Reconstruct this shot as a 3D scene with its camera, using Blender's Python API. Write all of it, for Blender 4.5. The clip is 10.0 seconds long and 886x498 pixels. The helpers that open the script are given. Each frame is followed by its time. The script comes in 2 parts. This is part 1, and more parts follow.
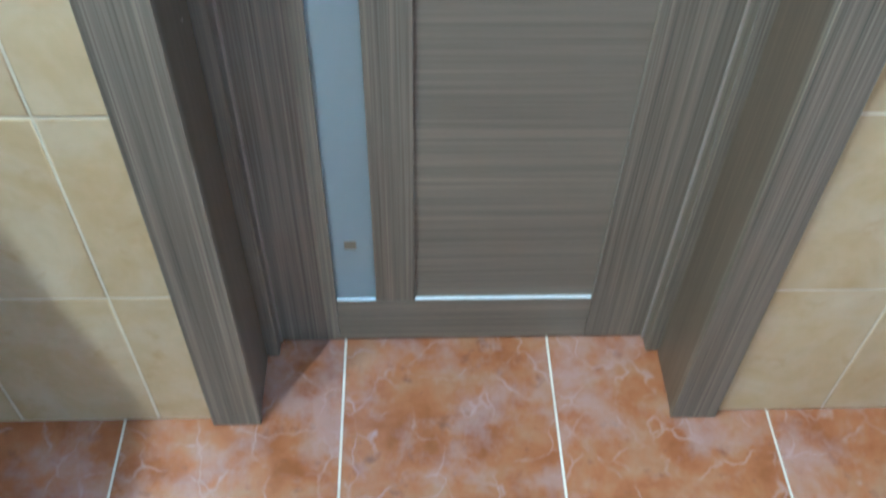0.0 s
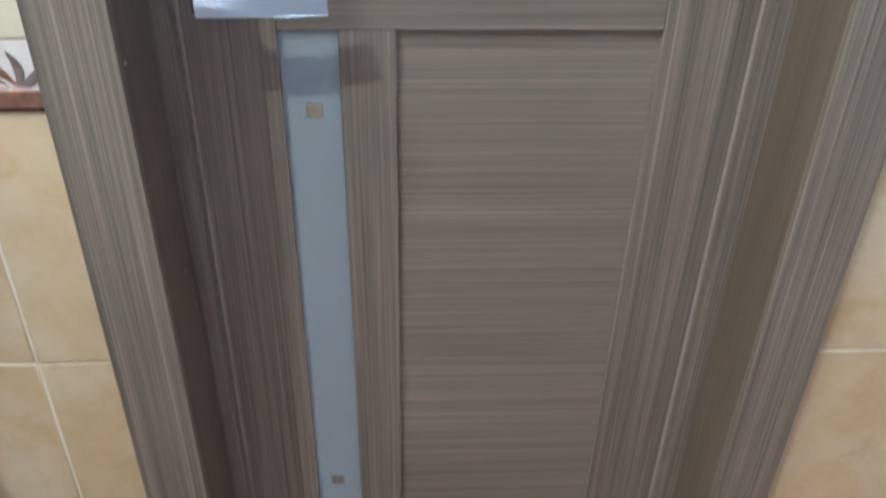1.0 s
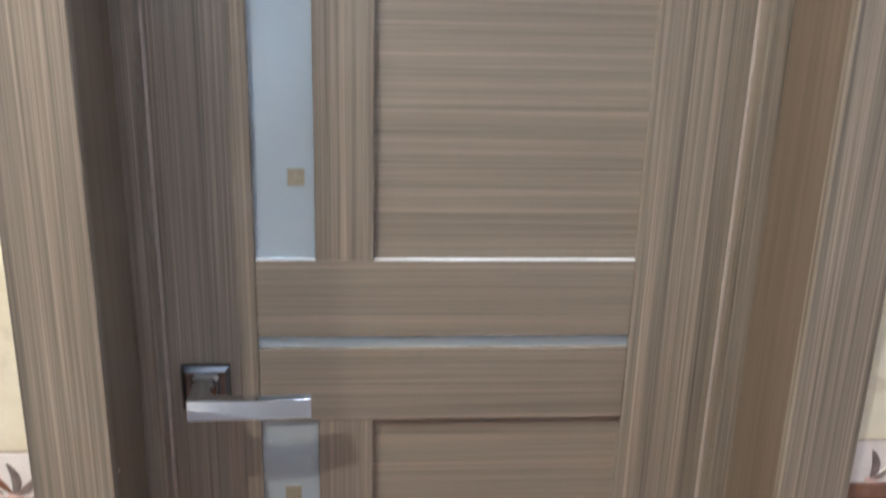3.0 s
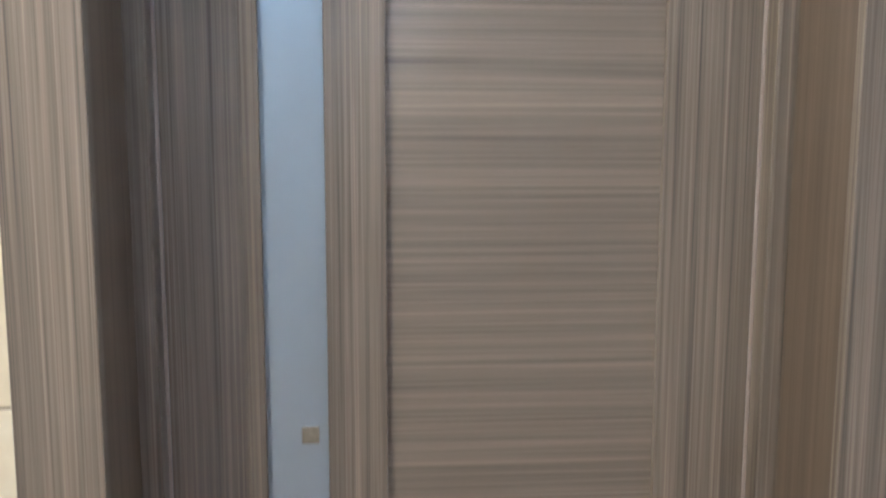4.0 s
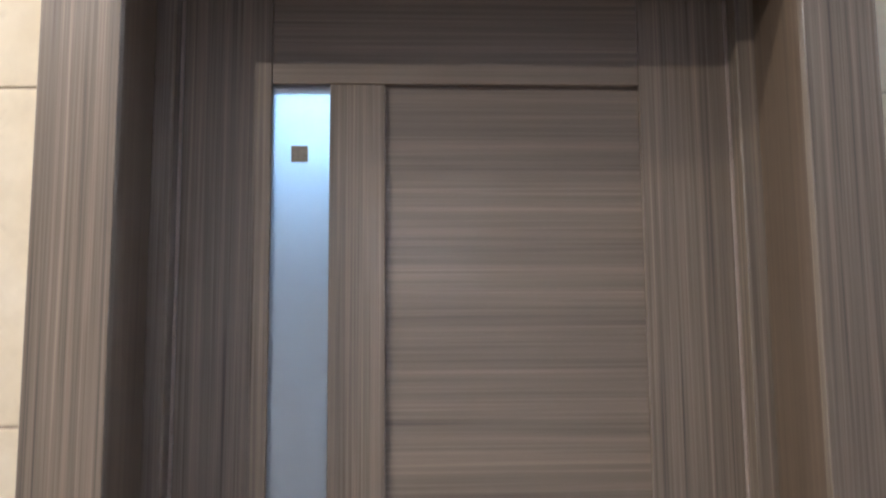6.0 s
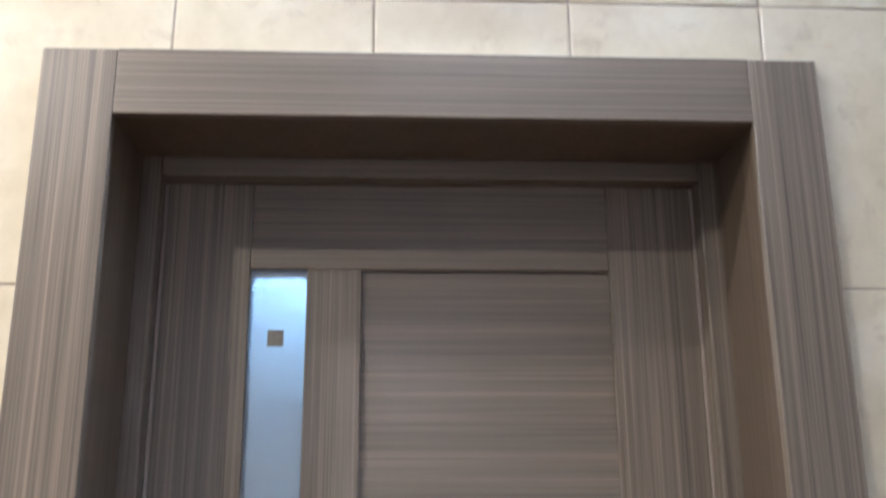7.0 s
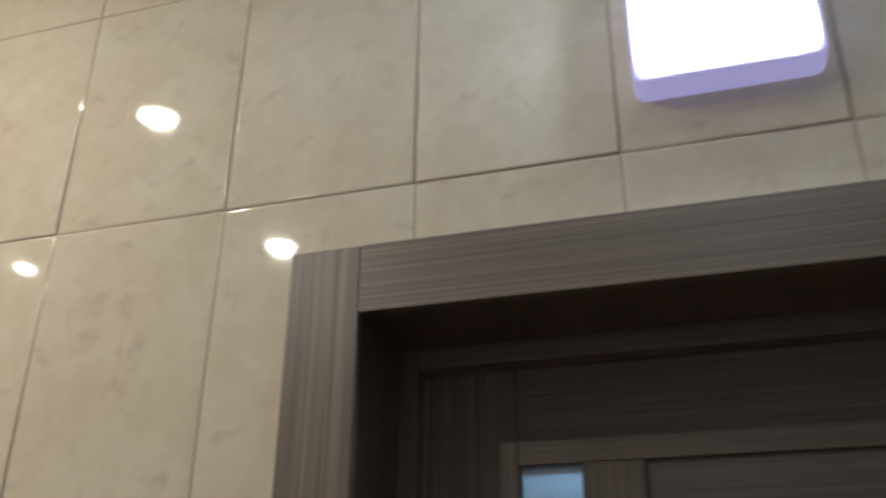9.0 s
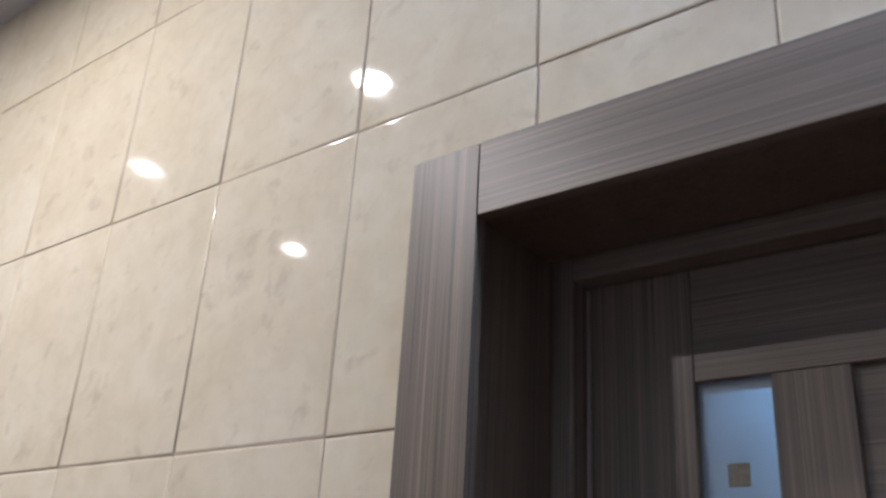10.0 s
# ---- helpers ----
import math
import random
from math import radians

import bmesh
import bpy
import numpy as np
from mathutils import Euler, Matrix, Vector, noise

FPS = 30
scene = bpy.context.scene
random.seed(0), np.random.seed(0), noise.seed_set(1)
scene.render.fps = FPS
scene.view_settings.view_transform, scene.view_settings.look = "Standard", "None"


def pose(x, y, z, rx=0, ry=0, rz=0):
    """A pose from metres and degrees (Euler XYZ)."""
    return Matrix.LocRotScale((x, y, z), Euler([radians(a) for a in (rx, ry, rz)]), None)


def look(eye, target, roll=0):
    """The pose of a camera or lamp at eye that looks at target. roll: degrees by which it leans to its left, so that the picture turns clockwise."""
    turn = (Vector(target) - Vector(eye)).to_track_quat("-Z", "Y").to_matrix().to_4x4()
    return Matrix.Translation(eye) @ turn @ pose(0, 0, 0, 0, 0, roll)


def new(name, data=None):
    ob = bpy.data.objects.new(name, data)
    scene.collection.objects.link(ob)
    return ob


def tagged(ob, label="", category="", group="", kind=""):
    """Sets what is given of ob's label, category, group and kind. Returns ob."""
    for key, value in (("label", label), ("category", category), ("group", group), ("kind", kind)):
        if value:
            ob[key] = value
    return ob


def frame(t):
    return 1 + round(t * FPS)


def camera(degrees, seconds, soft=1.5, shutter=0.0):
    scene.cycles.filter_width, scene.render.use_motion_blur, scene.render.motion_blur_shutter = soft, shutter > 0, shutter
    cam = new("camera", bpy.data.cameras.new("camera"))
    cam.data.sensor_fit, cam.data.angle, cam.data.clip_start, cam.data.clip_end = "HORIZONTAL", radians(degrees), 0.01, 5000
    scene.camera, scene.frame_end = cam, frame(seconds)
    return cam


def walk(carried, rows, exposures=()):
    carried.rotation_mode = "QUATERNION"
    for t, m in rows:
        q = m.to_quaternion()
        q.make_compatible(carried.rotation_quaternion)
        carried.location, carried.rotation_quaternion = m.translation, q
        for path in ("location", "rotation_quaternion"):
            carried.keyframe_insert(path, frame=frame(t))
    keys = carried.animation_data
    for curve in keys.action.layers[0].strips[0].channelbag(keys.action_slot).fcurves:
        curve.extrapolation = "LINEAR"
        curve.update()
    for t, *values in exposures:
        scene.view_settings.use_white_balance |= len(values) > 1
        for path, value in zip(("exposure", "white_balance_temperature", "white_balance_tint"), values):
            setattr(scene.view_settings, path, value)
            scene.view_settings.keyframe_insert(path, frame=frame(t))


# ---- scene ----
cam = camera(51.9, 10.0, soft=2.2, shutter=0.4)
PATH = [
    (0, (-0.074, -0.72, 1.236), (-0.006, 0.58, -0.283), 1.7),
    (0.5, (-0.071, -0.744, 1.262), (0.004, 0.751, -0.065), 2.1),
    (1, (-0.067, -0.746, 1.292), (0.024, 0.876, 0.124), 1.3),
    (1.5, (-0.07, -0.746, 1.328), (0.016, 0.966, 0.298), 0.7),
    (2, (-0.078, -0.745, 1.363), (0.049, 1.026, 0.442), 1.3),
    (2.5, (-0.078, -0.748, 1.394), (0.074, 1.088, 0.616), 1.7),
    (3, (-0.073, -0.753, 1.423), (0.084, 1.14, 0.798), 1.6),
    (3.2, (-0.078, -0.752, 1.441), (0.079, 1.166, 0.895), 1.0),
    (4.5, (-0.087, -0.76, 1.563), (0.065, 1.23, 1.432), -0.3),
    (5, (-0.061, -0.803, 1.598), (0.014, 1.196, 1.612), 0.3),
    (5.5, (-0.065, -0.799, 1.592), (0.026, 1.189, 1.793), -0.7),
    (6.8, (-0.018, -0.846, 1.709), (0.055, 1.109, 2.124), 0.3),
    (7, (-0.032, -0.84, 1.698), (0.07, 1.089, 2.22), -0.4),
    (7.5, (-0.031, -0.853, 1.722), (0.086, 1.027, 2.393), -0.7),
    (8, (-0.023, -0.876, 1.744), (0.039, 0.964, 2.525), -0.8),
    (8.5, (-0.013, -0.852, 1.753), (-0.103, 0.961, 2.594), -2.3),
    (9, (0.002, -0.742, 1.75), (-0.534, 0.986, 2.602), 0.5),
    (9.5, (0.027, -0.642, 1.738), (-0.8, 0.965, 2.596), 0.6),
    (10, (0.098, -0.553, 1.733), (-1.058, 0.874, 2.524), 3.5),
]
EXPOSURES = [(0.0, 2.05, 4150, -8), (0.5, 1.99, 4400, -1), (1.0, 1.88, 4650, 4), (2.0, 1.85, 5000, 8),
             (3.0, 1.9, 5300, 11), (3.8, 1.58, 5300, 12), (4.5, 1.2, 5300, 14), (5.0, 0.57, 5420, 17),
             (5.5, 0.82, 5600, 20), (7.0, 0.98, 5370, 17), (7.5, 0.69, 5420, 16), (8.0, 0.07, 5580, 14),
             (8.5, -0.38, 5620, 15), (9.0, -0.64, 5720, 14), (9.5, -0.43, 5460, 17), (10.0, -0.12, 5150, 20)]
walk(cam, [(t, look(eye, target, roll)) for t, eye, target, roll in PATH], EXPOSURES)

# ---- light ----
world = bpy.data.worlds.new("world")
world.use_nodes = True
world.node_tree.nodes["Background"].inputs["Color"].default_value = (0.02, 0.02, 0.022, 1)
scene.world = world
WARM, COOL = (1.0, 0.85, 0.63), (0.82, 0.91, 1.0)
CEILING = 2.72
# x, y, power, glow of the lens, radius of the lens
DOWNLIGHTS = ((-0.963, -0.507, 6.0, 110.0, 0.036), (-0.987, -1.085, 10.0, 110.0, 0.036), (-1.65, -0.477, 4.0, 4.5, 0.025), (-1.70, -1.02, 3.0, 4.5, 0.025))
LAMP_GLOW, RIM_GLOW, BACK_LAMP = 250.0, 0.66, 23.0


# ---- materials ----
class Nodes:
    """Small helper to chain shader nodes of one material."""

    def __init__(self, name):
        self.mat = bpy.data.materials.new(name)
        self.mat.use_nodes = True
        self.tree = self.mat.node_tree
        self.bsdf = self.tree.nodes["Principled BSDF"]

    def add(self, kind, **values):
        node = self.tree.nodes.new(kind)
        for key, value in values.items():
            node.inputs[key].default_value = value
        return node

    def link(self, a, b):
        self.tree.links.new(a, b)

    def coords(self, scale, shift=30.0):
        """Object coordinates, moved by a random amount for each object, then scaled."""
        co, info = self.add("ShaderNodeTexCoord"), self.add("ShaderNodeObjectInfo")
        mul = self.add("ShaderNodeMath")
        mul.operation = "MULTIPLY"
        mul.inputs[1].default_value = shift
        self.link(info.outputs["Random"], mul.inputs[0])
        add = self.add("ShaderNodeVectorMath")
        self.link(co.outputs["Object"], add.inputs[0])
        self.link(mul.outputs[0], add.inputs[1])
        m = self.add("ShaderNodeMapping")
        m.inputs["Scale"].default_value = scale
        self.link(add.outputs[0], m.inputs["Vector"])
        return m.outputs["Vector"]

    def noise(self, vec, scale, detail=3.0, rough=0.55, distort=0.0):
        n = self.add("ShaderNodeTexNoise", Scale=scale, Detail=detail, Roughness=rough, Distortion=distort)
        self.link(vec, n.inputs["Vector"])
        return n.outputs["Fac"]

    def ramp(self, fac, *stops):
        r = self.add("ShaderNodeValToRGB")
        while len(r.color_ramp.elements) < len(stops):
            r.color_ramp.elements.new(0.5)
        for e, (p, c) in zip(r.color_ramp.elements, stops):
            e.position, e.color = p, (*c, 1) if len(c) == 3 else c
        self.link(fac, r.inputs["Fac"])
        return r.outputs["Color"]

    def mix(self, a, b, fac, mode="MIX"):
        m = self.add("ShaderNodeMix")
        m.data_type, m.blend_type = "RGBA", mode
        for socket, value in ((m.inputs[6], a), (m.inputs[7], b), (m.inputs[0], fac)):
            if isinstance(value, (int, float)):
                socket.default_value = value
            elif isinstance(value, tuple):
                socket.default_value = (*value, 1)
            else:
                self.link(value, socket)
        return m.outputs[2]

    def colour(self, out):
        self.link(out, self.bsdf.inputs["Base Color"])

    def bump(self, height, strength, distance=0.001):
        b = self.add("ShaderNodeBump", Strength=strength, Distance=distance)
        self.link(height, b.inputs["Height"])
        self.link(b.outputs["Normal"], self.bsdf.inputs["Normal"])

    def set(self, **values):
        for key, value in values.items():
            self.bsdf.inputs[key.replace("_", " ")].default_value = value
        return self.mat


def wood(name, scale, contrast=1.0, rough=0.37, depth=1.0, warm=1.0):
    """Laminate with streaks at three widths that run along the axis of the small scale."""
    n = Nodes(name)
    vec = n.coords(scale)
    streak = n.noise(vec, 1.0, 4.0, 0.62, 0.15)
    fine = n.noise(vec, 2.7, 2.0, 0.6)
    band = n.noise(vec, 0.34, 2.0, 0.5, 0.2)
    broad = n.noise(vec, 0.11, 2.0, 0.5)
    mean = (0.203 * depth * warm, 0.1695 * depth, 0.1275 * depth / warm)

    def tone(k):
        return tuple(c * (1 + (k - 1) * contrast) for c in mean)

    c = n.ramp(streak, (0.28, tone(0.52)), (0.43, tone(0.90)), (0.55, tone(1.05)), (0.72, tone(1.45)))
    f = n.ramp(fine, (0.32, (0.70, 0.69, 0.70)), (0.5, (1, 1, 1)), (0.72, (1.2, 1.19, 1.18)))
    c = n.mix(c, f, 0.75 * contrast, "MULTIPLY")
    w = n.ramp(band, (0.34, (0.74, 0.725, 0.72)), (0.47, (0.97, 0.965, 0.96)), (0.66, (1.24, 1.235, 1.22)))
    c = n.mix(c, w, 0.45 * contrast, "MULTIPLY")
    vein = n.ramp(n.noise(vec, 0.55, 3.0, 0.7, 0.1), (0.30, (0.58, 0.56, 0.56)), (0.37, (1, 1, 1)))
    c = n.mix(c, vein, 0.85 * contrast, "MULTIPLY")
    b = n.ramp(broad, (0.35, (0.92, 0.92, 0.925)), (0.65, (1.08, 1.075, 1.07)))
    n.colour(n.mix(c, b, 1.0, "MULTIPLY"))
    n.bump(streak, 0.12 * contrast, 0.0006)
    return n.set(Roughness=rough, Specular_IOR_Level=0.42)


def glazed(name, dark, mid, light, spot, rough, cell, vein=None, swirl=1.0, smudges=0.55):
    """Glazed ceramic: two scales of mottling and small darker smudges."""
    n = Nodes(name)
    vec = n.coords((1, 1, 1))
    big = n.noise(vec, cell, 4.0, 0.6, 0.6 * swirl)
    c = n.ramp(big, (0.32, dark), (0.5, mid), (0.68, light))
    small = n.noise(vec, cell * 4.5, 3.0, 0.6, 0.5)
    c = n.mix(c, n.ramp(small, (0.3, (0.95, 0.945, 0.935)), (0.6, (1.015, 1.015, 1.015))), 1.0, "MULTIPLY")
    smudge = n.ramp(n.noise(vec, cell * 2.9, 3.0, 0.58, 0.35 * swirl), (0.60, (0, 0, 0)), (0.76, (1, 1, 1)))
    c = n.mix(c, spot, n.mix((0, 0, 0), (smudges, smudges, smudges), smudge))
    if vein:
        w = n.noise(vec, cell * 0.8, 6.0, 0.68, 0.5 * swirl)
        c = n.mix(c, vein, n.mix((0, 0, 0), (0.55, 0.55, 0.55), n.ramp(w, (0.49, (0, 0, 0)), (0.66, (1, 1, 1)))))
        # hair veins that branch like cracks, bent by a slow noise
        bend = n.add("ShaderNodeTexNoise", Scale=cell * 1.1, Detail=3.0)
        n.link(vec, bend.inputs["Vector"])
        shift = n.add("ShaderNodeVectorMath")
        shift.operation = "MULTIPLY_ADD"
        shift.inputs[1].default_value = (0.10, 0.10, 0.10)
        n.link(bend.outputs["Color"], shift.inputs[0])
        n.link(vec, shift.inputs[2])
        cracks = n.add("ShaderNodeTexVoronoi", Scale=cell * 1.15)
        cracks.feature = "DISTANCE_TO_EDGE"
        n.link(shift.outputs[0], cracks.inputs["Vector"])
        fade = n.ramp(n.noise(vec, cell * 1.7, 3.0), (0.42, (0, 0, 0)), (0.62, (0.6, 0.6, 0.6)))
        line = n.ramp(cracks.outputs["Distance"], (0.0, (1, 1, 1)), (0.035, (0, 0, 0)))
        c = n.mix(c, tuple(min(1.0, 1.15 * k) for k in vein), n.mix((0, 0, 0), line, fade))
    n.colour(c)
    n.bump(n.noise(vec, 14.0, 2.0), 0.05, 0.0008)
    return n.set(Roughness=rough, Specular_IOR_Level=0.5)


def plain(name, colour, rough=0.6, vary=0.12, scale=18.0, metal=0.0):
    n = Nodes(name)
    vec = n.coords((1, 1, 1))
    lo, hi = tuple(c * (1 - vary) for c in colour), tuple(min(1, c * (1 + vary)) for c in colour)
    n.colour(n.ramp(n.noise(vec, scale, 4.0, 0.6), (0.3, lo), (0.7, hi)))
    n.bump(n.noise(vec, scale * 9, 2.0), 0.15, 0.0008)
    return n.set(Roughness=rough, Metallic=metal)


def glowing(name, colour, strength, base=(0.9, 0.9, 0.9)):
    n = Nodes(name)
    return n.set(Base_Color=(*base, 1), Emission_Color=(*colour, 1), Emission_Strength=strength, Roughness=0.4)


def frosted():
    """Satin glass: half of the light scatters at the front, the rest passes blurred."""
    n = Nodes("frosted_glass")
    vec = n.coords((1, 1, 1))
    n.bump(n.noise(vec, 60, 2.0), 0.05, 0.0005)
    n.set(Base_Color=(0.53, 0.56, 0.56, 1), Roughness=0.42, Specular_IOR_Level=0.5)
    tr = n.add("ShaderNodeBsdfRefraction", Color=(0.80, 0.92, 1.0, 1), Roughness=0.74, IOR=1.25)
    mx = n.add("ShaderNodeMixShader", Fac=0.5)
    out = n.tree.nodes["Material Output"]
    n.link(n.bsdf.outputs[0], mx.inputs[1])
    n.link(tr.outputs[0], mx.inputs[2])
    n.link(mx.outputs[0], out.inputs["Surface"])
    return n.mat


WOOD_V = wood("wood_grain_upright", (270, 270, 1.6), 1.08)
WOOD_H = wood("wood_grain_level", (1.6, 150, 340), 0.7)
# lining film: plainer and browner, part of the recess shade in its tone
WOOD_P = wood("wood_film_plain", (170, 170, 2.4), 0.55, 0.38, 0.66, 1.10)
TILE_UP = glazed("glazed_cream_marble", (0.68, 0.61, 0.435), (0.72, 0.652, 0.478), (0.755, 0.697, 0.535), (0.42, 0.34, 0.24), 0.045, 9.0, None, 0.8, 0.42)
TILE_LOW = glazed("glazed_ochre_marble", (0.58, 0.425, 0.22), (0.63, 0.485, 0.285), (0.67, 0.55, 0.37), (0.50, 0.32, 0.15), 0.10, 7.0)
TILE_FLOOR = glazed("terracotta_marble", (0.24, 0.082, 0.026), (0.33, 0.13, 0.048), (0.36, 0.19, 0.105), (0.15, 0.07, 0.045), 0.25, 11.0, (0.40, 0.27, 0.25), 0.35, 0.7)
GROUT_UP = plain("grout_beige", (0.40, 0.33, 0.25), 0.8)
GROUT_LOW = plain("grout_cream", (0.74, 0.66, 0.50), 0.8)
GROUT_FLOOR = plain("grout_floor", (0.72, 0.67, 0.56), 0.85)
BORDER_CREAM = plain("border_cream", (0.71, 0.65, 0.59), 0.15, 0.10, 40)
BORDER_BROWN = plain("border_brown", (0.19, 0.10, 0.065), 0.2, 0.25, 60)
BORDER_DARK = plain("border_dark_brown", (0.075, 0.032, 0.018), 0.2, 0.2, 60)
LEAF_GREY = plain("border_leaf_grey", (0.19, 0.15, 0.13), 0.2, 0.3, 80)
LEAF_PINK = plain("border_blush", (0.70, 0.50, 0.42), 0.2, 0.15, 70)
PAINT = plain("wall_paint_pale", (0.24, 0.235, 0.235), 0.7, 0.05, 6)
# kept dark so that the added shadow caster bounces little light
CASTER_DARK = plain("shadow_caster_dark", (0.09, 0.085, 0.085), 0.7, 0.08, 6)
GLAZED_GREY = glazed("glazed_grey", (0.25, 0.245, 0.245), (0.28, 0.27, 0.27), (0.31, 0.30, 0.30), (0.24, 0.23, 0.22), 0.06, 5.0)
CEILING_WHITE = plain("ceiling_white", (0.70, 0.69, 0.67), 0.6, 0.04, 5)
BACK_PAINT = plain("back_room_paint", (0.30, 0.30, 0.30), 0.7, 0.05, 5)
GLASS = frosted()
INLAY = plain("bronze_inlay", (0.25, 0.22, 0.16), 0.35, 0.2, 200)
# chrome darkened for the rose: a dark reflection put into the colour
SHADED_CHROME = plain("chrome_shaded", (0.17, 0.185, 0.21), 0.10, 0.03, 30, 1.0)
CHROME = plain("chrome", (0.64, 0.66, 0.68), 0.10, 0.03, 30, 1.0)
LAMP_BODY = glowing("lamp_rim", (0.70, 0.62, 1.0), RIM_GLOW, (0.25, 0.24, 0.30))
LAMP_FACE = glowing("lamp_diffuser", COOL, LAMP_GLOW)
SPOT_FACES = {glow: glowing("spot_lens", WARM, glow) for glow in (110.0, 4.5)}
BACK_FACE = glowing("added_back_glow", (0.64, 0.87, 1.0), BACK_LAMP)
MIRROR = plain("silvered_mirror", (0.90, 0.92, 0.93), 0.06, 0.0, 5, 1.0)
SPOT_RING = plain("spot_ring", (0.75, 0.75, 0.75), 0.25, 0.03, 30, 1.0)


# ---- mesh helpers ----
def mesh_of(name, bm, material):
    bmesh.ops.recalc_face_normals(bm, faces=bm.faces)
    me = bpy.data.meshes.new(name)
    bm.to_mesh(me)
    bm.free()
    for m in material if isinstance(material, (tuple, list)) else (material,):
        me.materials.append(m)
    return me


def part(name, bm, material, parent=None, label=""):
    """One mesh object, under its thing or part when there is one."""
    ob = new(name, mesh_of(name, bm, material))
    ob.parent = parent
    return tagged(ob, label)


def thing(name, label, category, kind="", group="", at=(0, 0, 0)):
    ob = new(name)
    ob.empty_display_size = 0.05
    ob.location = at
    return tagged(ob, label, category, group, kind)


def add_box(bm, lo, hi, bevel=0.0, segments=2):
    made = bmesh.ops.create_cube(bm, size=1)["verts"]
    for v in made:
        v.co = Vector([(lo[i] + hi[i]) / 2 + v.co[i] * (hi[i] - lo[i]) for i in range(3)])
    if bevel:
        edges = {e for v in made for e in v.link_edges}
        bmesh.ops.bevel(bm, geom=list(edges), offset=bevel, segments=segments, affect="EDGES", profile=0.6)
    return bm


def box(lo, hi, bevel=0.0, segments=2):
    return add_box(bmesh.new(), lo, hi, bevel, segments)


def slab(outline, y0, y1, bevel):
    """A plate in the x-z plane from an axis-aligned outline (anticlockwise seen from the front), with a bevelled front edge at y0."""
    bm = bmesh.new()
    count = len(outline)
    corners = []
    for i, (x, z) in enumerate(outline):
        (xa, za), (xb, zb) = outline[i - 1], outline[(i + 1) % count]
        shift = Vector((0, 0))
        for dx, dz in ((x - xa, z - za), (xb - x, zb - z)):
            shift += Vector((-dz, dx)).normalized()
        corners.append(shift)
    rings = [[bm.verts.new((x, y1, z)) for x, z in outline]]
    for k in range(6):
        a = math.pi / 10 * k
        inset, y = bevel * (1 - math.cos(a)), y0 + 0.5 * bevel * (1 - math.sin(a))
        rings.append([bm.verts.new((x + c.x * inset, y, z + c.y * inset)) for (x, z), c in zip(outline, corners)])
    for a, b in zip(rings, rings[1:]):
        for i in range(count):
            j = (i + 1) % count
            bm.faces.new((a[i], a[j], b[j], b[i])).smooth = a is not rings[0]
    bm.faces.new(rings[-1])
    bm.faces.new(rings[0][::-1])
    return bm


def ring_solid(bm, profile, centre, axis_point, steps=32):
    """Turns a profile of (radius, height) about the vertical through centre."""
    rows = []
    for r, h in profile:
        rows.append([bm.verts.new((centre[0] + r * math.cos(a), centre[1] + r * math.sin(a), centre[2] + h))
                     for a in (math.tau * k / steps for k in range(steps))])
    for a, b in zip(rows, rows[1:]):
        for i in range(steps):
            j = (i + 1) % steps
            bm.faces.new((a[i], a[j], b[j], b[i]))
    return rows


# ---- the plan ----
# x along the door wall, y through it (the room is at y < 0), z up
DOOR_L, DOOR_R, DOOR_TOP = -0.309, 0.326, 2.058      # clear opening between the lining boards
CAS_L, CAS_R, CAS_TOP = -0.379, 0.394, 2.124         # outer edges of the architrave
LEAF_Y = 0.142                                       # front of the leaf's stiles and rails
ROOM_L, ROOM_R, ROOM_BACK = -1.92, 1.20, -2.15
WALL_T = 0.20

# ---- room shell ----
bm = bmesh.new()
for lo, hi in (((ROOM_L, 0.0016, 0.945), (DOOR_L - 0.022, WALL_T, CEILING)), ((DOOR_R + 0.022, 0.0016, 0.945), (ROOM_R, WALL_T, CEILING)),
               ((DOOR_L - 0.022, 0.0016, DOOR_TOP + 0.022), (DOOR_R + 0.022, WALL_T, CEILING))):
    add_box(bm, lo, hi)
upper = len(bm.faces)
for lo, hi in (((ROOM_L, 0.0012, 0.0), (DOOR_L - 0.022, WALL_T, 0.945)), ((DOOR_R + 0.022, 0.0012, 0.0), (ROOM_R, WALL_T, 0.945))):
    add_box(bm, lo, hi)
bm.faces.ensure_lookup_table()
for f in bm.faces[upper:]:
    f.material_index = 1
wall_north = tagged(part("wall_north", bm, (GROUT_UP, GROUT_LOW)), "tiled bathroom wall, ochre below and cream marble above", "wall", kind="structure")

for name, lo, hi in (("wall_west", (ROOM_L - 0.12, ROOM_BACK, 0), (ROOM_L, WALL_T, CEILING)), ("wall_east", (ROOM_R, ROOM_BACK, 0), (ROOM_R + 0.12, WALL_T, CEILING)),
                     ("wall_south", (ROOM_L - 0.12, ROOM_BACK - 0.12, 0), (ROOM_R + 0.12, ROOM_BACK, CEILING))):
    tagged(part(name, box(lo, hi, 0.003), GLAZED_GREY if name == "wall_south" else PAINT), "plain grey-beige wall of the room", "wall", kind="structure")
# unseen block, added only to cast the shadow left of the door
tagged(part("wall_partition", box((-0.79, -1.75, 0), (-0.706, -0.002, 1.25), 0.003), CASTER_DARK), "unseen low dark-grey block, added to cast a shadow beside the door", "wall", kind="structure")
floor = tagged(part("floor", box((ROOM_L - 0.12, ROOM_BACK - 0.12, -0.12), (ROOM_R + 0.12, 2.2, -0.0025)), GROUT_FLOOR),
               "floor of orange terracotta-look marble tiles with pale joints", "floor", kind="structure")
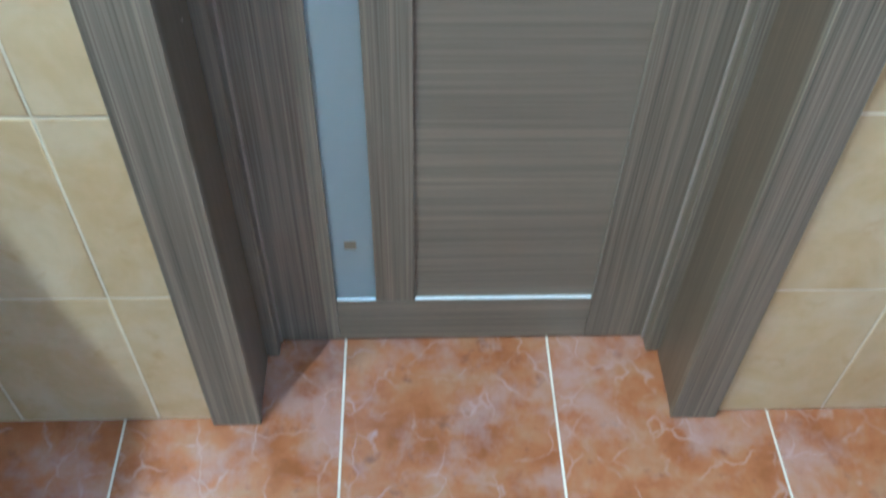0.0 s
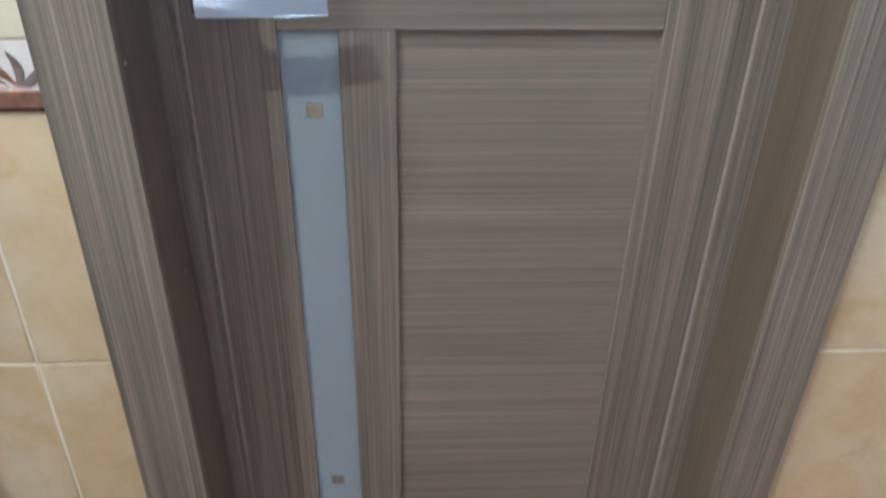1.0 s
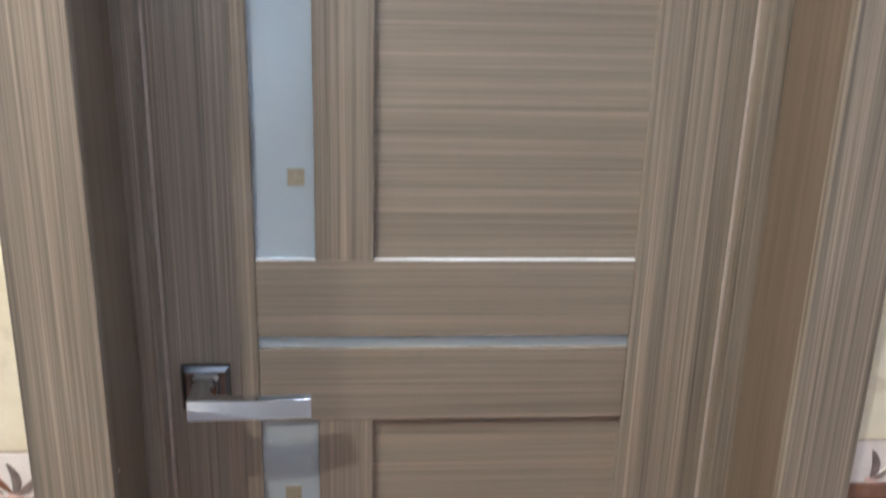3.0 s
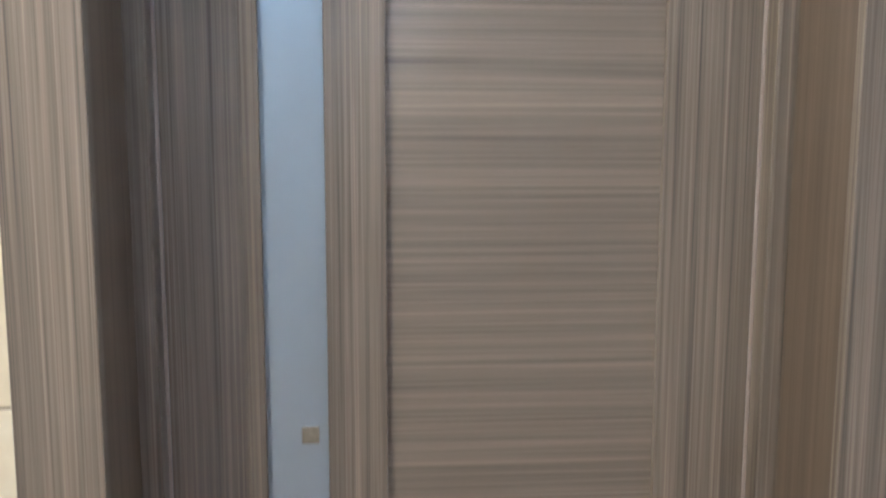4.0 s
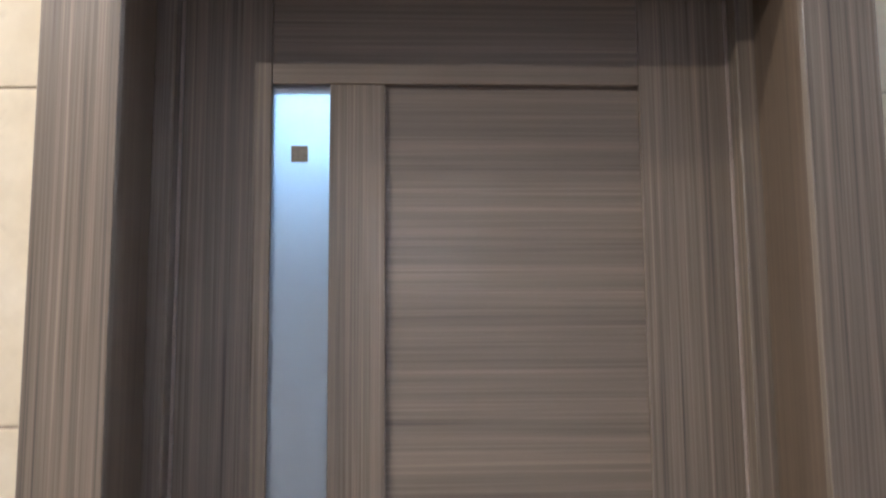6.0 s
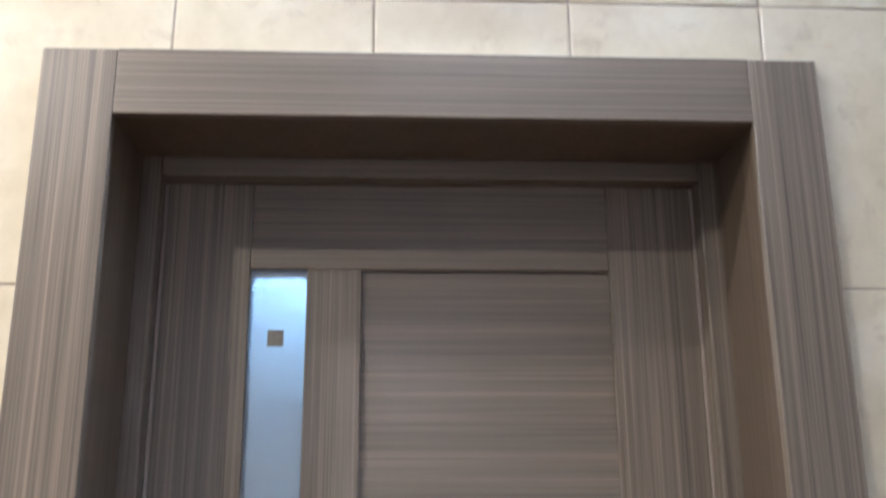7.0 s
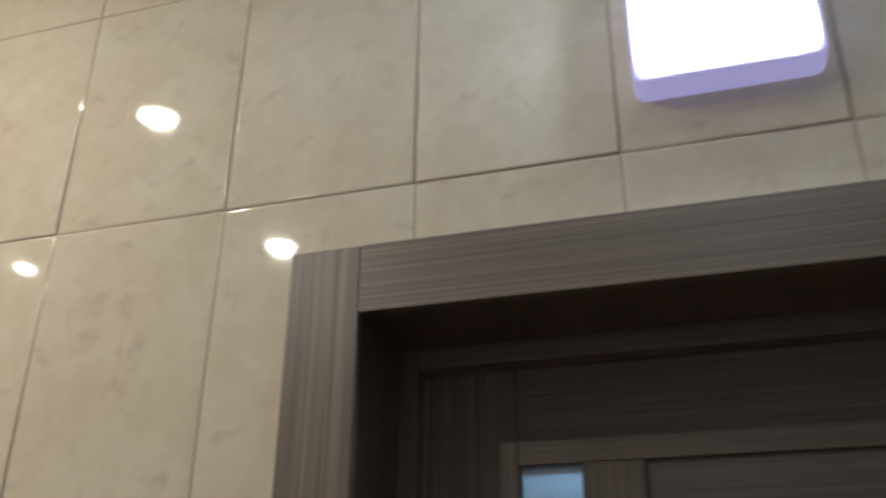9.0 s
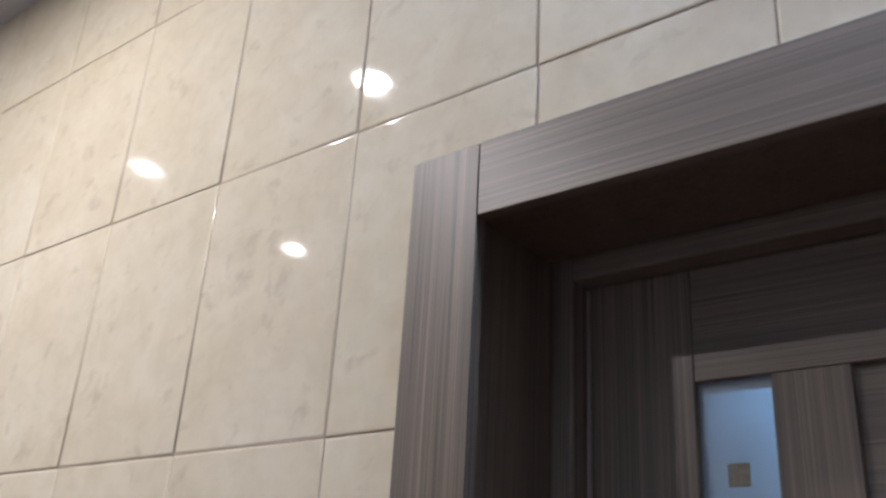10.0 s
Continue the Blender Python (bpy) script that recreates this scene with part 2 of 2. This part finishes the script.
tagged(part("ceiling", box((ROOM_L - 0.12, ROOM_BACK - 0.12, CEILING), (ROOM_R + 0.12, WALL_T, CEILING + 0.12)), CEILING_WHITE),
       "plain white ceiling with small round downlights", "ceiling", kind="structure")

# the unseen room behind the door, with a lamp added to light the glass
for name, lo, hi in (("wall_back_west", (-1.0, WALL_T, 0), (-0.9, 2.1, 2.6)), ("wall_back_east", (0.9, WALL_T, 0), (1.0, 2.1, 2.6)),
                     ("wall_back_north", (-1.0, 2.1, 0), (1.0, 2.2, 2.6))):
    tagged(part(name, box(lo, hi), BACK_PAINT), "plain pale wall of the room behind the door", "wall", kind="structure")
tagged(part("ceiling_back", box((-1.0, WALL_T, 2.6), (1.0, 2.2, 2.7)), CEILING_WHITE), "plain white ceiling behind the door", "ceiling", kind="structure")


# ---- door lining and architrave ----
door_frame = thing("door_frame", "grey-brown wood-grain door lining with flat architrave", "door frame", "structure")
for lo, hi in (((CAS_L, -0.012, 0.001), (DOOR_L + 0.002, 0.001, CAS_TOP)), ((DOOR_R - 0.002, -0.012, 0.001), (CAS_R, 0.001, CAS_TOP))):
    part("architrave", box(lo, hi, 0.0014, 3), WOOD_V, door_frame, "upright flat architrave board with streaked grain")
part("architrave_head", box((DOOR_L + 0.0022, -0.0117, DOOR_TOP - 0.002), (DOOR_R - 0.0022, 0.001, CAS_TOP + 0.0008), 0.0012, 3), WOOD_H, door_frame,
     "level architrave board with streaked grain")
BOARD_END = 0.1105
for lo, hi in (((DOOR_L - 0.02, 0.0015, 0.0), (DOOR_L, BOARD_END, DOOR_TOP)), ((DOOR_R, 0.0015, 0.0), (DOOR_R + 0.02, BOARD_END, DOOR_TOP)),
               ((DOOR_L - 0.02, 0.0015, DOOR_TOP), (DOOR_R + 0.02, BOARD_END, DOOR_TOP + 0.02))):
    part("lining_board", box(lo, hi, 0.0008, 1), WOOD_P, door_frame, "smooth brown lining board, recess shade partly in its colour")
JAMB_Y, JAMB_B = 0.1130, 0.195
for lo, hi, m in (((DOOR_L - 0.022, JAMB_Y, 0.0), (-0.2895, LEAF_Y - 0.002, DOOR_TOP + 0.02), WOOD_V),
                  ((0.3065, JAMB_Y, 0.0), (DOOR_R + 0.022, LEAF_Y - 0.002, DOOR_TOP + 0.02), WOOD_V),
                  ((-0.2893, JAMB_Y, 2.0375), (0.3063, LEAF_Y - 0.002, DOOR_TOP + 0.02), WOOD_H)):
    part("jamb", box(lo, hi, 0.003, 3), m, door_frame)
for lo, hi, m in (((DOOR_L - 0.022, LEAF_Y - 0.0015, 0.0), (-0.3045, JAMB_B, DOOR_TOP + 0.02), WOOD_V),
                  ((0.3215, LEAF_Y - 0.0015, 0.0), (DOOR_R + 0.022, JAMB_B, DOOR_TOP + 0.02), WOOD_V),
                  ((-0.304, LEAF_Y - 0.0015, 2.052), (0.321, JAMB_B, DOOR_TOP + 0.02), WOOD_H)):
    part("rebate", box(lo, hi), m, door_frame)

PALE_BROWN = plain("pale_brown", (0.34, 0.285, 0.24), 0.3, 0.08, 60)
# a thin light-brown line along the inner edge of each jamb
for x in (-0.2895, 0.3065):
    side = 0.0015 if x < 0 else -0.0015
    part("seal", box((x + side - 0.0016, LEAF_Y - 0.0045, 0.002), (x + side + 0.0016, LEAF_Y - 0.0006, 2.036), 0.0008, 2), PALE_BROWN, door_frame, "thin light-brown strip along the jamb edge")

for y, z in ((0.077, 0.672), (0.0125, 0.9505)):
    bm = bmesh.new()
    bmesh.ops.create_cone(bm, cap_ends=True, segments=12, radius1=0.0026, radius2=0.0020, depth=0.0012, matrix=pose(DOOR_L + 0.0004, y, z, 0, 90, 0))
    part("screw_plug", bm, PALE_BROWN, door_frame, "small light screw plug")

# ---- door leaf ----
# pale colour that stands in for light caught by the rail tops
LEDGE_LIGHT = plain("ledge_light_pale", (0.74, 0.76, 0.78), 0.3, 0.05, 40)
X0, X1, X2, X3, X4, X5 = -0.3015, -0.1925, -0.1305, -0.0705, 0.2075, 0.3185
Z0, Z1, Z2, Z3, Z4, Z5, Z6, Z7 = 0.004, 0.1045, 0.929, 1.0145, 1.0285, 1.114, 1.940, 2.049
LEAF_B, EDGE = LEAF_Y + 0.038, 0.0014
door = thing("door_1", "closed grey-brown wood-grain door with narrow frosted glass strips", "door", "structure")
for a, b in ((X0, X1), (X4, X5)):
    part("stile", box((a, LEAF_Y, Z0), (b, LEAF_B, Z7), EDGE), WOOD_V, door, "upright stile with streaked grain")
for lo, hi in ((Z0, Z1), (Z2, Z3), (Z4, Z5), (Z6, Z7)):
    part("rail", box((X1 + 0.0003, LEAF_Y + 0.0006, lo), (X4 - 0.0003, LEAF_B, hi), EDGE), WOOD_H, door)
for lo, hi in ((Z1, Z2), (Z5, Z6)):
    part("mullion", box((X2, LEAF_Y + 0.0008, lo + 0.0002), (X3, LEAF_B, hi - 0.0002), EDGE), WOOD_V, door)
    part("panel", box((X3 - 0.004, LEAF_Y + 0.0080, lo - 0.004), (X4 + 0.004, LEAF_B - 0.006, hi + 0.004)), WOOD_H, door, "recessed panel with level streaked grain")
    glass = part("glass_pane", box((X1 - 0.004, LEAF_Y + 0.0078, lo - 0.004), (X2 + 0.004, LEAF_Y + 0.0128, hi + 0.004)), GLASS, door, "narrow frosted pale-blue glass strip")
    spots = ((-0.164, 0.230), (-0.160, 0.834)) if lo < 1 else ((-0.149, 1.201), (-0.163, 1.864))
    for x, z in spots:
        y = LEAF_Y + 0.0078
        part("square_inlay", box((x - 0.0088, y - 0.0006, z - 0.0090), (x + 0.0088, y + 0.001, z + 0.0090), 0.0003, 1), INLAY, glass, "small brown square inlay")
# thin pale strips paint the lit ledges under panels and glass
for a, b, z in ((X3, X4, Z1), (X1, X2, Z1), (X3, X4, Z5), (X1, X2, Z5)):
    part("edging", box((a + 0.0008, LEAF_Y + 0.0022, z - 0.0004), (b - 0.0008, LEAF_Y + 0.0076, z + 0.0009)), LEDGE_LIGHT, door, "pale strip standing in for light on the ledge")
part("glass_strip", box((X1 - 0.004, LEAF_Y + 0.0055, Z3 - 0.004), (X4 + 0.004, LEAF_Y + 0.0115, Z4 + 0.004)), GLASS, door, "thin level strip of frosted glass")

# lever handle on a square rose
handle = thing("handle", "polished chrome lever handle on a square rose", "handle")
handle.parent = door
RX, RZ = -0.2475, 0.973
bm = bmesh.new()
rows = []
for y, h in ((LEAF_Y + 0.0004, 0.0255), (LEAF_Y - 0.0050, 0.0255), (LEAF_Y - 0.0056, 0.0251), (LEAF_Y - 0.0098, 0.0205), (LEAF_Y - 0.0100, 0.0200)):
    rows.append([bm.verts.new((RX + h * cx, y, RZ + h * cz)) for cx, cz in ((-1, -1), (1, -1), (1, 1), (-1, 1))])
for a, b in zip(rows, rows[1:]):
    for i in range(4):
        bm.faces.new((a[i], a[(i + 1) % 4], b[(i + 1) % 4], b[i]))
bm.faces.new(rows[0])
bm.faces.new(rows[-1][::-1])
part("rose", bm, SHADED_CHROME, handle, "polished square rose with bevelled rim, dark reflection in its colour")
bm = bmesh.new()
rows = []
for y, h, w in ((LEAF_Y - 0.0098, 0.0135, 0.0150), (LEAF_Y - 0.016, 0.0105, 0.0125), (LEAF_Y - 0.030, 0.0088, 0.0108), (LEAF_Y - 0.046, 0.0086, 0.0104), (LEAF_Y - 0.058, 0.0092, 0.0112)):
    rows.append([bm.verts.new((RX + w * cx, y, RZ + 0.0045 + h * cz)) for cx, cz in ((-1, -0.8), (-0.8, -1), (0.8, -1), (1, -0.8), (1, 0.8), (0.8, 1), (-0.8, 1), (-1, 0.8))])
for a, b in zip(rows, rows[1:]):
    for i in range(8):
        bm.faces.new((a[i], a[(i + 1) % 8], b[(i + 1) % 8], b[i]))
bm.faces.new(rows[0])
bm.faces.new(rows[-1][::-1])
part("neck", bm, CHROME, handle)
# the lever: a bar with a ridge that starts half way up at its root and runs out along the lower edge
bm = bmesh.new()
rows = []
for k in range(13):
    u = k / 12
    x = -0.2550 + u * 0.1215
    h, d = 0.0104 - 0.0006 * u, 0.0085 - 0.0015 * u
    y, z = LEAF_Y - 0.0630 + 0.007 * u * u, 0.9805 - 0.0025 * u
    run = min(1.0, u / 0.62)
    ridge = 0.12 - 0.98 * run ** 1.3
    out = 1.10 - 0.06 * run
    foot = 1.22 - 0.14 * run
    rows.append([bm.verts.new((x, y + d * cy, z + h * cz)) for cy, cz in
                 ((-foot, -0.94), (-foot + 0.12, -1), (0.8, -1), (1, -0.85), (1, 0.85), (0.8, 1), (-0.55, 1), (-0.70, 0.93), (-out, ridge))])
for a, b in zip(rows, rows[1:]):
    for i in range(9):
        bm.faces.new((a[i], a[(i + 1) % 9], b[(i + 1) % 9], b[i]))
bm.faces.new(rows[0])
bm.faces.new(rows[-1][::-1])
part("lever", bm, CHROME, handle)


# ---- lamps ----
def rounded_square(half, radius, steps=6):
    pts = []
    for k, (sx, sz) in enumerate(((1, 1), (-1, 1), (-1, -1), (1, -1))):
        for i in range(steps + 1):
            a = math.pi / 2 * (k + i / steps)
            pts.append((sx * (half - radius) + radius * math.cos(a), sz * (half - radius) + radius * math.sin(a)))
    return pts


def plate(half, radius, ys):
    """A rounded square plate; ys are (y, inset) from back to front."""
    bm = bmesh.new()
    rows = [[bm.verts.new((x, y, z)) for x, z in rounded_square(half - inset, max(0.002, radius - inset))] for y, inset in ys]
    n = len(rows[0])
    for a, b in zip(rows, rows[1:]):
        for i in range(n):
            bm.faces.new((a[i], a[(i + 1) % n], b[(i + 1) % n], b[i]))
    bm.faces.new(rows[0])
    bm.faces.new(rows[-1][::-1])
    return bm


lamp = thing("wall_lamp", "square white panel lamp, lit, on the tiled wall above the door", "lamp", at=(0.047, 0.0, 2.328))
part("housing", plate(0.085, 0.012, ((-0.0002, 0.0), (-0.029, 0.0), (-0.032, 0.003))), LAMP_BODY, lamp, "pale lamp housing")
diffuser = part("diffuser", plate(0.0800, 0.016, ((-0.030, 0.0), (-0.0332, 0.001), (-0.0360, 0.006))), LAMP_FACE, lamp, "glowing white diffuser")
diffuser.location.z += 0.003

for x, y, power, glow, radius in DOWNLIGHTS:
    spot = thing("downlight", "small round recessed downlight, lit, in the ceiling", "downlight", group="ceiling downlights", at=(x, y, CEILING))
    bm = bmesh.new()
    ring_solid(bm, ((0.047, 0.0), (0.047, -0.002), (0.044, -0.004), (radius + 0.003, -0.004), (radius, -0.001), (radius, 0.0)), (0, 0, 0), None)
    part("ring", bm, SPOT_RING, spot, "thin metal ring")
    bm = bmesh.new()
    bmesh.ops.create_circle(bm, cap_ends=True, radius=radius, segments=32)
    for v in bm.verts:
        v.co.z = -0.0008
    part("lens", bm, SPOT_FACES[glow], spot, "glowing warm lens")
    light = bpy.data.lights.new("downlight_beam", "AREA")
    light.shape, light.size, light.energy, light.color = "DISK", 0.035, power, WARM
    light.spread = radians(180)
    beam = new("downlight_beam", light)
    beam.location = (x, y, CEILING - 0.009)

# unseen reflector, added to send the wall lamp's sheen back to the door
mirror = thing("unseen_mirror", "unseen frameless mirror facing the door, added to return lamp light", "mirror", at=(0.02, ROOM_BACK, 1.90))
part("backing", box((-0.348, 0.0002, -0.278), (0.348, 0.008, 0.278)), PAINT, mirror)
part("mirror_glass", box((-0.35, 0.0083, -0.28), (0.35, 0.013, 0.28), 0.002, 1), MIRROR, mirror, "silvered glass with ground edges")

# lamp out of view, form made up: it brightens the frosted strips
back = thing("unseen_back_lamp", "unseen round white lamp, added behind the door to brighten the glass", "lamp", at=(-0.26, 1.40, 2.36))
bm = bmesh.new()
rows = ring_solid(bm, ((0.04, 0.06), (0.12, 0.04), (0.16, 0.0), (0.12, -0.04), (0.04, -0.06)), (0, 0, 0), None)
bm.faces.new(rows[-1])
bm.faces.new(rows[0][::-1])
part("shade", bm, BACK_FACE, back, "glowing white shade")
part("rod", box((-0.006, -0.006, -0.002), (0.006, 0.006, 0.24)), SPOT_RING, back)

# ---- tiles ----
PITCH_X, PITCH_Z, FIRST_X = 0.2055, 0.3035, -0.258
COLS = range(-9, 8)
ROWS_LOW = [(k * PITCH_Z, (k + 1) * PITCH_Z) for k in range(3)]
BORDER_Z = (3 * PITCH_Z, 0.978)
ROWS_UP = [(0.978 + k * PITCH_Z, min(0.978 + (k + 1) * PITCH_Z, CEILING + 0.001)) for k in range(6)]
HOLE_L, HOLE_R, HOLE_T = DOOR_L - 0.028, DOOR_R + 0.028, DOOR_TOP + 0.028
shared = {}
rng = random.Random(4)


def tile_outline(x0, x1, z0, z1):
    """The tile's outline with the doorway cut away, or None where nothing is left."""
    if z0 >= HOLE_T or x1 <= HOLE_L or x0 >= HOLE_R:
        return ((x0, z0), (x1, z0), (x1, z1), (x0, z1))
    if z1 <= HOLE_T:
        if x0 >= HOLE_L and x1 <= HOLE_R:
            return None
        if x0 < HOLE_L:
            return ((x0, z0), (HOLE_L, z0), (HOLE_L, z1), (x0, z1))
        return ((HOLE_R, z0), (x1, z0), (x1, z1), (HOLE_R, z1))
    if x0 >= HOLE_L and x1 <= HOLE_R:
        return ((x0, HOLE_T), (x1, HOLE_T), (x1, z1), (x0, z1))
    if x0 < HOLE_L:
        return ((x0, z0), (HOLE_L, z0), (HOLE_L, HOLE_T), (x1, HOLE_T), (x1, z1), (x0, z1))
    return ((x0, HOLE_T), (HOLE_R, HOLE_T), (HOLE_R, z0), (x1, z0), (x1, z1), (x0, z1))


def lay_tile(name, x0, x1, z0, z1, material, joint, parent):
    g = joint / 2
    x0, x1 = max(x0, ROOM_L), min(x1, ROOM_R)
    if x1 - x0 < 0.02:
        return None
    outline = tile_outline(x0 + g, x1 - g, z0 + g, z1 - g)
    if not outline:
        return None
    cx, cz = (x0 + x1) / 2, (z0 + z1) / 2
    local = tuple((round(x - cx, 5), round(z - cz, 5)) for x, z in outline)
    key = (name, local)
    if key not in shared:
        shared[key] = mesh_of(name, slab(local, 0.0, 0.007, 0.0030), material)
    ob = new(name, shared[key])
    ob.parent = parent
    ob.location = (cx, rng.uniform(-0.0003, 0.0003), cz)
    ob.rotation_euler = (radians(rng.gauss(0, 0.12)), 0, radians(rng.gauss(0, 0.12)))
    return ob


def joint_up(c):
    """The upper tiles are laid a little wider on one side of the door."""
    return -0.258 + c * (0.2105 if c < 0 else 0.2015)


for c in COLS:
    a = -0.257 + c * PITCH_X
    for lo, hi in ROWS_LOW:
        lay_tile("ochre_tile", a, a + PITCH_X, lo, hi, TILE_LOW, 0.0032, wall_north)
    for lo, hi in ROWS_UP:
        lay_tile("cream_tile", joint_up(c), joint_up(c + 1), lo, hi, TILE_UP, 0.0019, wall_north)


# border of narrow tiles with a brown moulding and a swirl of leaves
def ribbon(points, width, y, thick, steps=14):
    """A flat, tapering leaf along a quadratic bend through three points, in the x-z plane."""
    (ax, az), (bx, bz), (cx, cz) = points
    bm = bmesh.new()
    front, rear = [], []
    for i in range(steps + 1):
        u = i / steps
        p = Vector((ax, az)) * (1 - u) ** 2 + Vector((bx, bz)) * 2 * u * (1 - u) + Vector((cx, cz)) * u * u
        d = (Vector((bx - ax, bz - az)) * (1 - u) + Vector((cx - bx, cz - bz)) * u).normalized()
        s = Vector((-d.y, d.x)) * (width / 2 * max(0.06, math.sin(math.pi * (0.08 + 0.9 * u)) ** 0.7))
        front.append([bm.verts.new((q.x, y - thick, q.y)) for q in (p + s * 0.8, p - s * 0.8)])
        rear.append([bm.verts.new((q.x, y, q.y)) for q in (p + s, p - s)])
    for i in range(steps):
        f, g, r, q = front[i], front[i + 1], rear[i], rear[i + 1]
        for face in ((f[0], f[1], g[1], g[0]), (r[0], f[0], g[0], q[0]), (f[1], r[1], q[1], g[1])):
            bm.faces.new(face)
    bm.faces.new((front[0][0], rear[0][0], rear[0][1], front[0][1]))
    bm.faces.new((front[-1][1], rear[-1][1], rear[-1][0], front[-1][0]))
    return bm


BH, BW = BORDER_Z[1] - BORDER_Z[0], PITCH_X - 0.002
motif = {}


def border_pieces():
    """Meshes of one border tile's decoration, about its lower left corner."""
    def swirl(name, pts, width, m, thick=0.0012):
        motif[name] = mesh_of(name, ribbon(pts, width, 0.0, thick), m)

    bm = box((0.0, -0.0035, 0.004), (BW, 0.0005, 0.021), 0.002, 2)
    motif["moulding"] = mesh_of("moulding", bm, BORDER_BROWN)
    motif["moulding_shadow_line"] = mesh_of("moulding_shadow_line", box((0.0, -0.0022, 0.0005), (BW, 0.0005, 0.0045), 0.0008, 1), BORDER_DARK)
    swirl("leaf_sweep", ((0.006, 0.050), (0.056, 0.066), (0.088, 0.026)), 0.013, BORDER_BROWN)
    swirl("leaf_band", ((0.004, 0.036), (0.045, 0.052), (0.080, 0.026)), 0.008, LEAF_GREY)
    swirl("leaf_blush", ((0.006, 0.026), (0.045, 0.038), (0.078, 0.023)), 0.010, LEAF_PINK)
    swirl("leaf_upright", ((0.089, 0.025), (0.098, 0.039), (0.086, 0.057)), 0.009, LEAF_GREY)
    swirl("leaf_side", ((0.091, 0.024), (0.104, 0.030), (0.112, 0.044)), 0.008, LEAF_GREY)
    swirl("leaf_stem", ((0.084, 0.022), (0.091, 0.026), (0.097, 0.022)), 0.009, LEAF_PINK)
    swirl("leaf_low", ((0.112, 0.023), (0.150, 0.022), (0.178, 0.040)), 0.011, LEAF_PINK)
    swirl("leaf_curl", ((0.115, 0.030), (0.150, 0.066), (0.196, 0.046)), 0.012, BORDER_BROWN)


border_pieces()
for c in COLS:
    a = FIRST_X - 0.0265 + c * PITCH_X
    if a + PITCH_X > CAS_L + 0.05 and a < CAS_R - 0.05:
        # pieces cut off under the architrave
        if a < CAS_L:
            span = (a, DOOR_L - 0.03)
        elif a + PITCH_X > CAS_R + 0.02:
            span = (DOOR_R + 0.03, a + PITCH_X)
        else:
            continue
    else:
        span = (a, a + PITCH_X)
    x0, x1 = max(span[0] + 0.001, ROOM_L), min(span[1] - 0.001, ROOM_R)
    if x1 - x0 < 0.03:
        continue
    tile = part("border_tile", slab(((x0, BORDER_Z[0] + 0.001), (x1, BORDER_Z[0] + 0.001), (x1, BORDER_Z[1] - 0.001), (x0, BORDER_Z[1] - 0.001)), 0.0, 0.007, 0.001),
                BORDER_CREAM, wall_north, "cream border tile with brown moulding and leaf swirl")
    for name, me in motif.items():
        xs = [v.co.x for v in me.vertices]
        if name.startswith("moulding"):
            bar = new(name, me)
            bar.scale.x = (x1 - x0) / BW
            bar.location = (x0, 0.0, BORDER_Z[0])
        elif a + min(xs) > x0 - 0.001 and a + max(xs) < x1 + 0.001:
            bar = new(name, me)
            bar.location = (a, 0.0, BORDER_Z[0])
        else:
            continue
        bar.parent = tile

# floor tiles
FLOOR_P, FLOOR_X, FLOOR_Y = 0.331, -0.184, 0.160
for i in range(-6, 5):
    for j in range(-8, 7):
        x0, y0 = FLOOR_X + i * FLOOR_P, FLOOR_Y + j * FLOOR_P
        x1, y1 = min(x0 + FLOOR_P, ROOM_R), min(y0 + FLOOR_P, 2.1)
        x0, y0 = max(x0, ROOM_L), max(y0, ROOM_BACK)
        if x1 - x0 < 0.03 or y1 - y0 < 0.03:
            continue
        w, d = round(x1 - x0 - 0.004, 4), round(y1 - y0 - 0.004, 4)
        if ("floor_tile", w, d) not in shared:
            bm = slab(((-w / 2, -d / 2), (w / 2, -d / 2), (w / 2, d / 2), (-w / 2, d / 2)), 0.0, 0.008, 0.0012)
            bmesh.ops.rotate(bm, verts=bm.verts, cent=(0, 0, 0), matrix=Matrix.Rotation(radians(-90), 3, "X"))
            shared["floor_tile", w, d] = mesh_of("floor_tile", bm, TILE_FLOOR)
        ob = new("floor_tile", shared["floor_tile", w, d])
        ob.parent = floor
        ob.location = ((x0 + x1) / 2, (y0 + y1) / 2, rng.uniform(-0.0004, 0.0))
